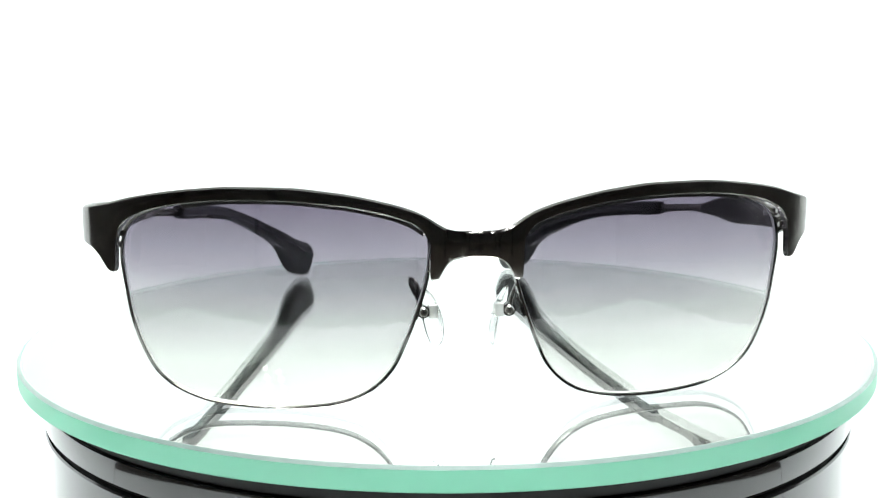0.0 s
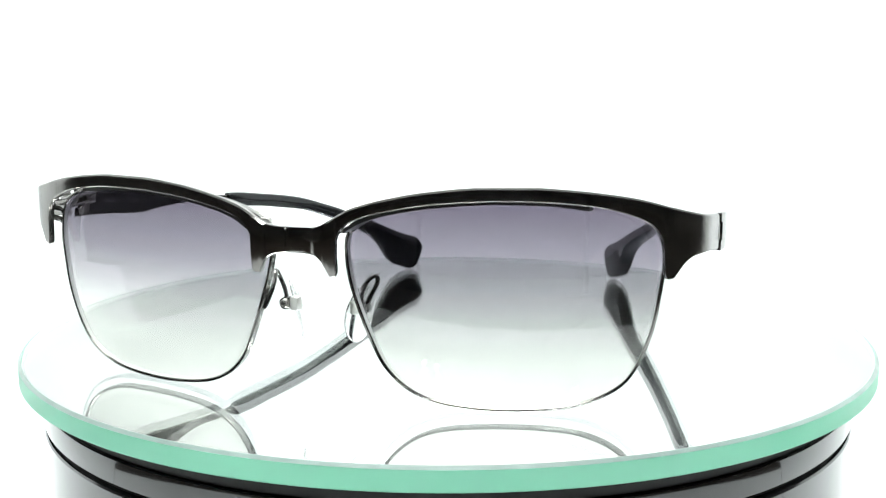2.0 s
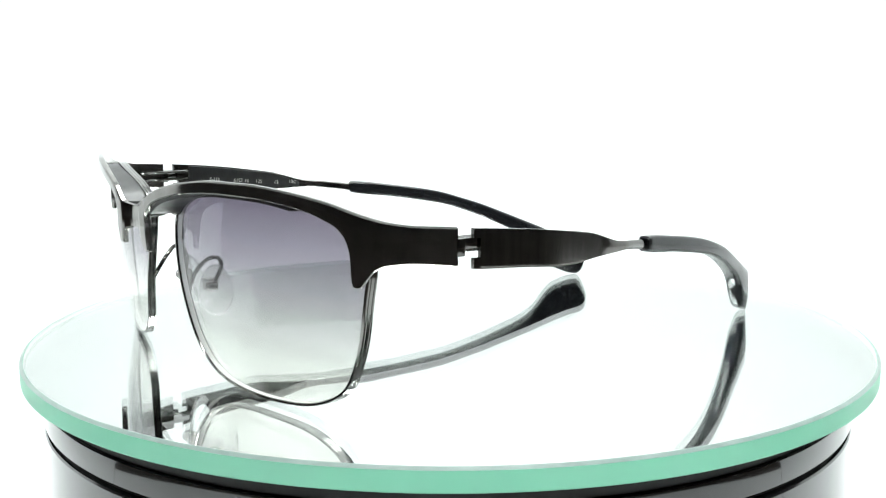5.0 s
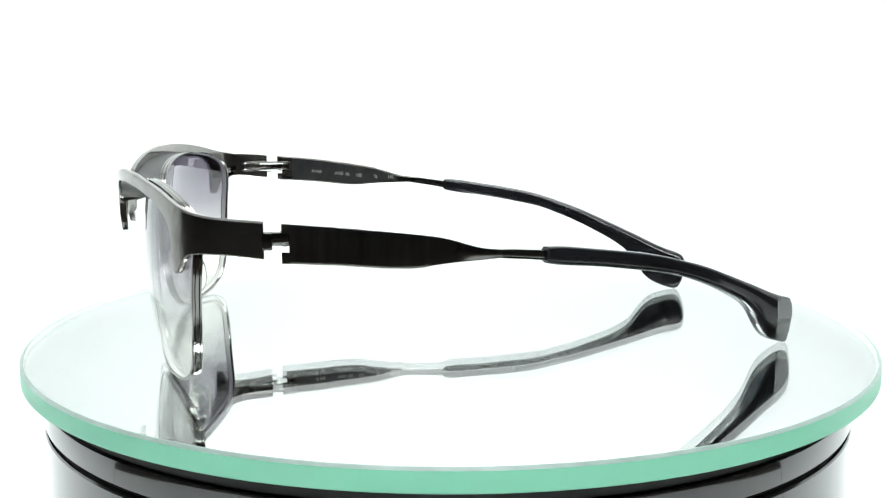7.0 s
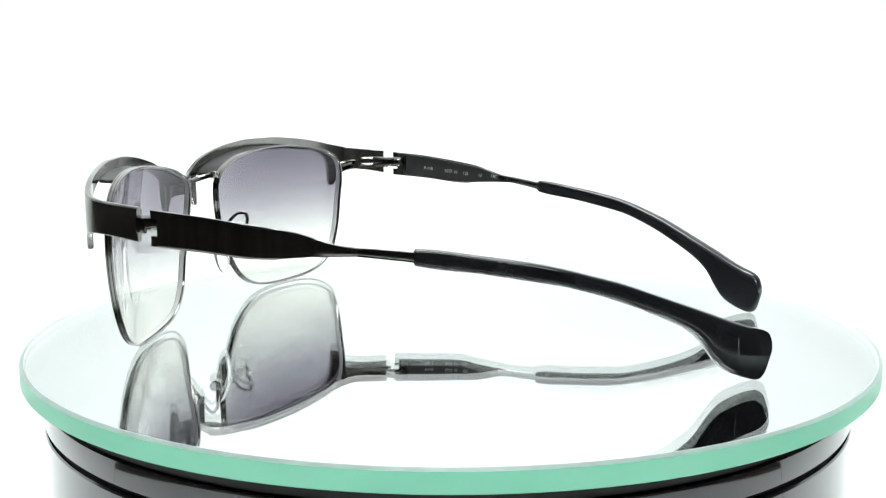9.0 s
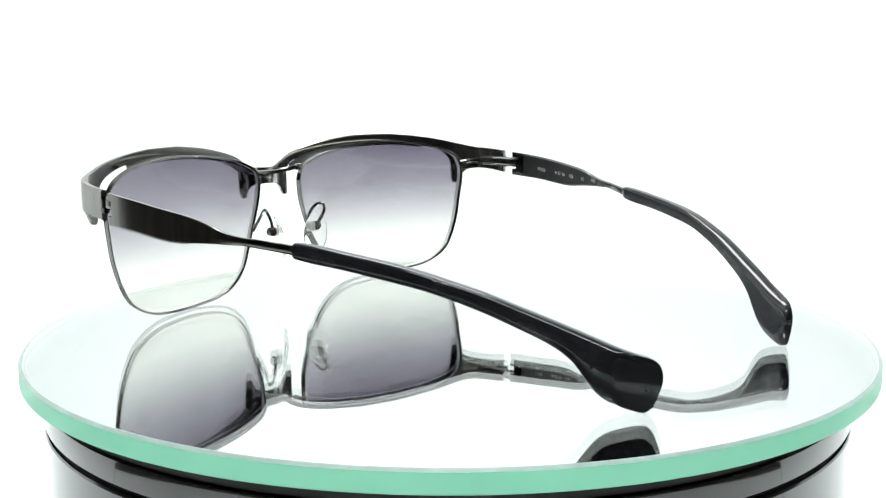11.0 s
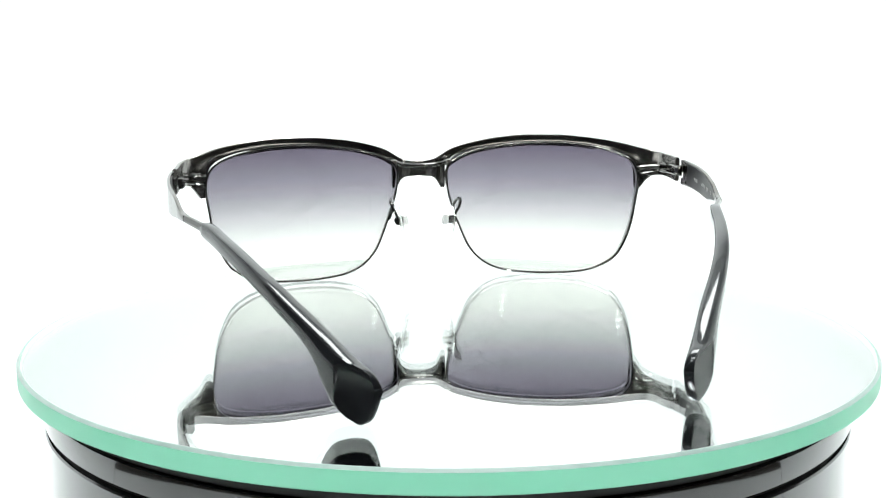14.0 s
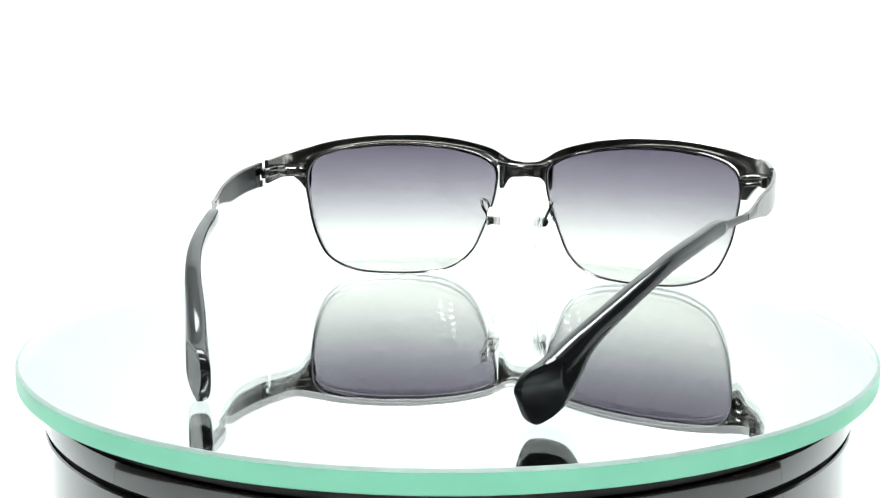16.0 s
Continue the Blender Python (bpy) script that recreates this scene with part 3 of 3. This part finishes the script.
def temple(side, parent):
    top = [(-44.4, 39.2), (-33, 38.2), (-20.5, 36.6), (-12.0, 35.2), (-9.6, 34.5), (-3.0, 32.5), (0.6, 32.0)]
    low = [(-45.0, 31.3), (-33, 30.5), (-18.5, 29.3), (-16.5, 29.3), (-14.5, 29.6), (-7.7, 30.0), (0.6, 30.2)]
    # front plate with a notch for the hinge tongue: two fingers and the plate behind them
    bm = bmesh.new()
    temple_strip(bm, side, sorted(list(np.linspace(-43.0, 0.6, 40)) + [-12.0, -10.8, -9.6, -3.0, -18.5, -14.5]), [(-45, 1.2), (-12, 1.2), (0.6, 1.6)], top, low, 0.3)
    plate = part("temple_plate", bm, BRUSHED, parent, "flat brushed gunmetal temple plate")
    for upper in (True, False):
        t2 = top if upper else [(y, lerp_table(y, low) + 2.2) for y, _ in top]
        l2 = [(y, lerp_table(y, top) - 1.9) for y, _ in low] if upper else low
        part("hinge_finger", temple_strip(bmesh.new(), side, [-44.5, -44.0, -43.5, -42.9], [(-45, 1.2), (0, 1.2)], t2, l2, 0.3), BRUSHED, plate)
    # dark inlaid panel on the inner face
    bm = bmesh.new()
    rings = []
    for y in np.linspace(-39.5, -4.0, 26):
        p, out = temple_frame(y, side)
        zt, zb = lerp_table(y, top) - 0.4 + lift(y, side), lerp_table(y, low) + 0.4 + lift(y, side)
        rings.append([Vector((side * (p + out * d).x, (p + out * d).y, z)) * MM for d, z in ((-0.5, zb), (-0.5, zt), (-0.72, zt - 0.1), (-0.72, zb + 0.1))])
    part("inner_inlay", skin(bm, rings), DARK_INLAY, plate, "dark printed panel inside the temple")
    # thin neck
    part("neck", temple_strip(bmesh.new(), side, [0.2, 2, 4, 6, 8, 10, 13], [(0, 1.6), (2, 1.3), (13, 1.5)],
                              [(0, 32.0), (2, 31.9), (6, 31.4), (13, 30.5)], [(0, 30.2), (6, 29.3), (13, 28.2)], 0.5), GUNMETAL, parent, "thin gunmetal neck")
    # acetate end piece, curving down and flaring to a blunt foot with a flat bevel on its outer face
    ty = [(11.2, 30.9), (11.6, 31.4), (24.7, 29.9), (36.0, 28.1), (41.8, 26.8), (47.5, 25.2), (53.2, 23.4), (58.9, 21.1), (64.8, 18.6), (70.7, 16.1), (76.7, 13.5),
          (80.0, 12.3), (82.7, 11.5), (84.0, 10.7), (84.8, 9.4), (85.1, 8.2)]
    ly = [(11.2, 28.3), (11.6, 27.8), (24.6, 26.0), (36.0, 24.1), (41.6, 23.0), (47.2, 21.4), (52.9, 19.3), (58.6, 16.7), (64.4, 13.7), (67.3, 11.7), (69.6, 9.4),
          (71.5, 6.4), (73.5, 3.7), (75.3, 2.2), (77.7, 1.2), (80.2, 0.4), (82.0, 0.15), (83.4, 1.2), (84.3, 3.4), (85.1, 6.2)]
    wy = [(11.2, 2.7), (11.6, 3.1), (30, 3.4), (50, 3.8), (66, 4.4), (76.0, 5.0), (85.1, 5.0)]
    st = [11.2, 11.6] + list(np.linspace(13, 60, 24)) + list(np.linspace(61.5, 76.2, 16)) + [76.5, 76.8, 77.4, 78.2, 79.0, 80.0, 81.0, 82.0, 82.7, 83.4, 84.0, 84.4, 84.8, 85.1]
    part("temple_tip", temple_strip(bmesh.new(), side, st, wy, ty, ly, 0.55, 76.5, 24), ACETATE, parent, "glossy black acetate temple tip with a flat bevelled end", sharp=30)


def hinge(side, parent):
    bm = bmesh.new()
    lo, hi = sorted((side * 78.3, side * 79.5))
    up = lift(-46.0, side)
    block(bm, Vector((lo, -46.5, 35.2 + up)) * MM, Vector((hi, -42.8, 37.4 + up)) * MM, 0.00025)
    block(bm, Vector((lo - 0.15, -48.4, 33.9 + up)) * MM, Vector((hi + 0.15, -46.3, 37.4 + up)) * MM, 0.0003)
    h = part("hinge", bm, GUNMETAL, parent, "dark gunmetal hinge tongue")
    loop = [(77.2, -54.5), (76.6, -55.6), (75.7, -55.2), (75.9, -53.8), (77.0, -50.0), (77.3, -46.0), (77.4, -42.0), (76.7, -40.8), (76.1, -42.0), (76.2, -46.0), (76.4, -50.0)]
    for z in (37.0 + up, 34.9 + up):
        part("spring_loop", wire(bmesh.new(), [v3(side, x, y, z) for x, y in loop], 0.00042, 4, 8, True), RIM_METAL, h, "shiny spring wire loop")
    bm = bmesh.new()
    lo, hi = sorted((side * 76.0, side * 77.6))
    block(bm, Vector((lo, -44.6, 34.3 + up)) * MM, Vector((hi, -40.6, 37.5 + up)) * MM, 0.0003)
    part("hinge_box", bm, GUNMETAL, h)
    part("rim_bracket", wire(bmesh.new(), [v3(side, *q) for q in ((69.9, -61.6, 36.0), (71.6, -60.2, 36.3), (73.4, -59.9, 36.5), (76.9, -58.6, 36.6))], 0.0008, 5, 8), GUNMETAL, parent)
    part("rim_bracket", wire(bmesh.new(), [v3(side, *q) for q in ((70.2, -61.8, 33.6), (71.6, -60.9, 33.9), (73.4, -60.6, 34.2), (76.7, -59.2, 34.6))], 0.0007, 5, 8), GUNMETAL, parent)


def brow_ledge(side, parent):
    """The web behind the brow bar that carries the rim's upper edge."""
    bm = bmesh.new()
    top = [(10.5, 38.3), (13, 40.0), (18, 41.8), (28, 43.6), (39.5, 44.4), (48.5, 44.2), (57, 43.1), (63.5, 41.5), (66.0, 40.3)]
    rings = []
    for x in np.linspace(10.5, 57.0, 44):
        front, back = -84.7 + 0.0036 * x * x + 1.0, rim_y(x, 42.0) - 0.9
        z = lerp_table(x, top) - 0.35
        rings.append([v3(side, x, front, z - 0.7), v3(side, x, front, z + 0.2), v3(side, x, (front + back) / 2, z - 0.1), v3(side, x, back, z + 0.05), v3(side, x, back, z - 0.8)])
    return part("brow_ledge", skin(bm, rings), DARK_INLAY, parent, "dark web between brow bar and rim")


def bridge_bar(parent):
    """The rear bar that ties both rims together behind the brow's bridge."""
    pts = [(-9.4, -77.4, 38.0), (-6.0, -80.2, 36.8), (0, -80.9, 36.4), (6.0, -80.2, 36.8), (9.4, -77.4, 38.0)]
    bm = wire(bmesh.new(), [Vector(p) * MM for p in pts], 0.0008, 6, 8)
    bar = part("rear_bridge", bm, GUNMETAL, parent)
    for side in (-1, 1):
        lo, hi = sorted((side * 8.3, side * 10.2))
        part("solder_joint", block(bmesh.new(), Vector((lo, -77.9, 36.6)) * MM, Vector((hi, -75.9, 38.9)) * MM, 0.0004), STEEL, bar, "bright polished solder joint")


def print_text(parent, words, y0, height):
    """Writing on the inner face of the temple; it runs towards the tip."""
    side = -1
    c = bpy.data.curves.new("print", "FONT")
    c.body, c.size, c.align_y, c.extrude = words, height, "CENTER", 0.00003
    ob = bpy.data.objects.new("print", c)
    scene.collection.objects.link(ob)
    me = bpy.data.meshes.new_from_object(ob.evaluated_get(bpy.context.evaluated_depsgraph_get()))
    bpy.data.objects.remove(ob)
    p, out = temple_frame(y0, side)
    z = lerp_table(y0, [(-44, 35.3), (-33, 34.0), (-21.6, 33.0), (-11, 32.1)]) + lift(y0, side)
    tang = (temple_frame(y0 + 4, side)[0] - p)
    a = Vector((side * tang.x, tang.y, -0.42)).normalized()
    n = Vector((-side * out.x, -out.y, 0)).normalized()
    u = n.cross(a)
    q = Vector((side * p.x, p.y, z)) + n * 0.745
    me.transform(Matrix(((a.x, u.x, n.x, q.x * MM), (a.y, u.y, n.y, q.y * MM), (a.z, u.z, n.z, q.z * MM), (0, 0, 0, 1))))
    me.materials.append(INK)
    o = new("print", me)
    o.parent = parent


def sunglasses():
    g = thing("sunglasses", "gunmetal browline sunglasses with smoke gradient lenses, standing open", "sunglasses")
    brow_bar(g)
    bridge_bar(g)
    for side in (-1, 1):
        rim(side, g)
        brow_ledge(side, g)
        lens(side, g)
        nose_pad(side, g)
        hinge(side, g)
        temple(side, g)
    inlay = [o for o in g.children_recursive if o.name.startswith("inner_inlay")][0]
    plate = inlay.parent
    for words, y0 in (("F-11S", -32.8), ("61", -24.9), ("16", -21.4), ("125", -17.9), ("12", -12.0), ("13C", -7.2)):
        print_text(plate, words, y0, 0.00145)
    # the small square between the two sizes
    p, out = temple_frame(-22.7, -1)
    m = Matrix(((-out.x, -out.y, 0, -(p.x - 0.745 * out.x) * MM), (out.y, -out.x, 0, (p.y - 0.745 * out.y) * MM), (0, 0, 1, (33.2 + lift(-22.7, -1)) * MM), (0, 0, 0, 1)))
    bm = bmesh.new()
    for lo, hi in (((-0.5, -0.5), (0.5, -0.38)), ((-0.5, 0.38), (0.5, 0.5)), ((-0.5, -0.38), (-0.38, 0.38)), ((0.38, -0.38), (0.5, 0.38))):
        block(bm, (-0.00004, lo[0] * MM, lo[1] * MM), (0.00004, hi[0] * MM, hi[1] * MM))
    bmesh.ops.transform(bm, matrix=m, verts=bm.verts)
    part("print_square", bm, INK, plate)
    return g


DISC = mirror_disc()
turntable_base()
GLASSES = sunglasses()


def motions():
    """The plate turns at one speed; the sunglasses ride on it."""
    disc_rows, glass_rows = [], []
    for k in range(65):
        t = k * 0.25
        a = DEG0 + RATE * t
        m = pose(0, 0, 0, 0, 0, a)
        disc_rows.append((t, m @ pose(-0.00016, 0.00066, 0)))
        glass_rows.append((t, m @ pose(0, 0, 0, 0, 0, 3.714) @ pose(-0.0051, 0, 0)))
    walk(DISC, disc_rows)
    walk(GLASSES, glass_rows)


motions()
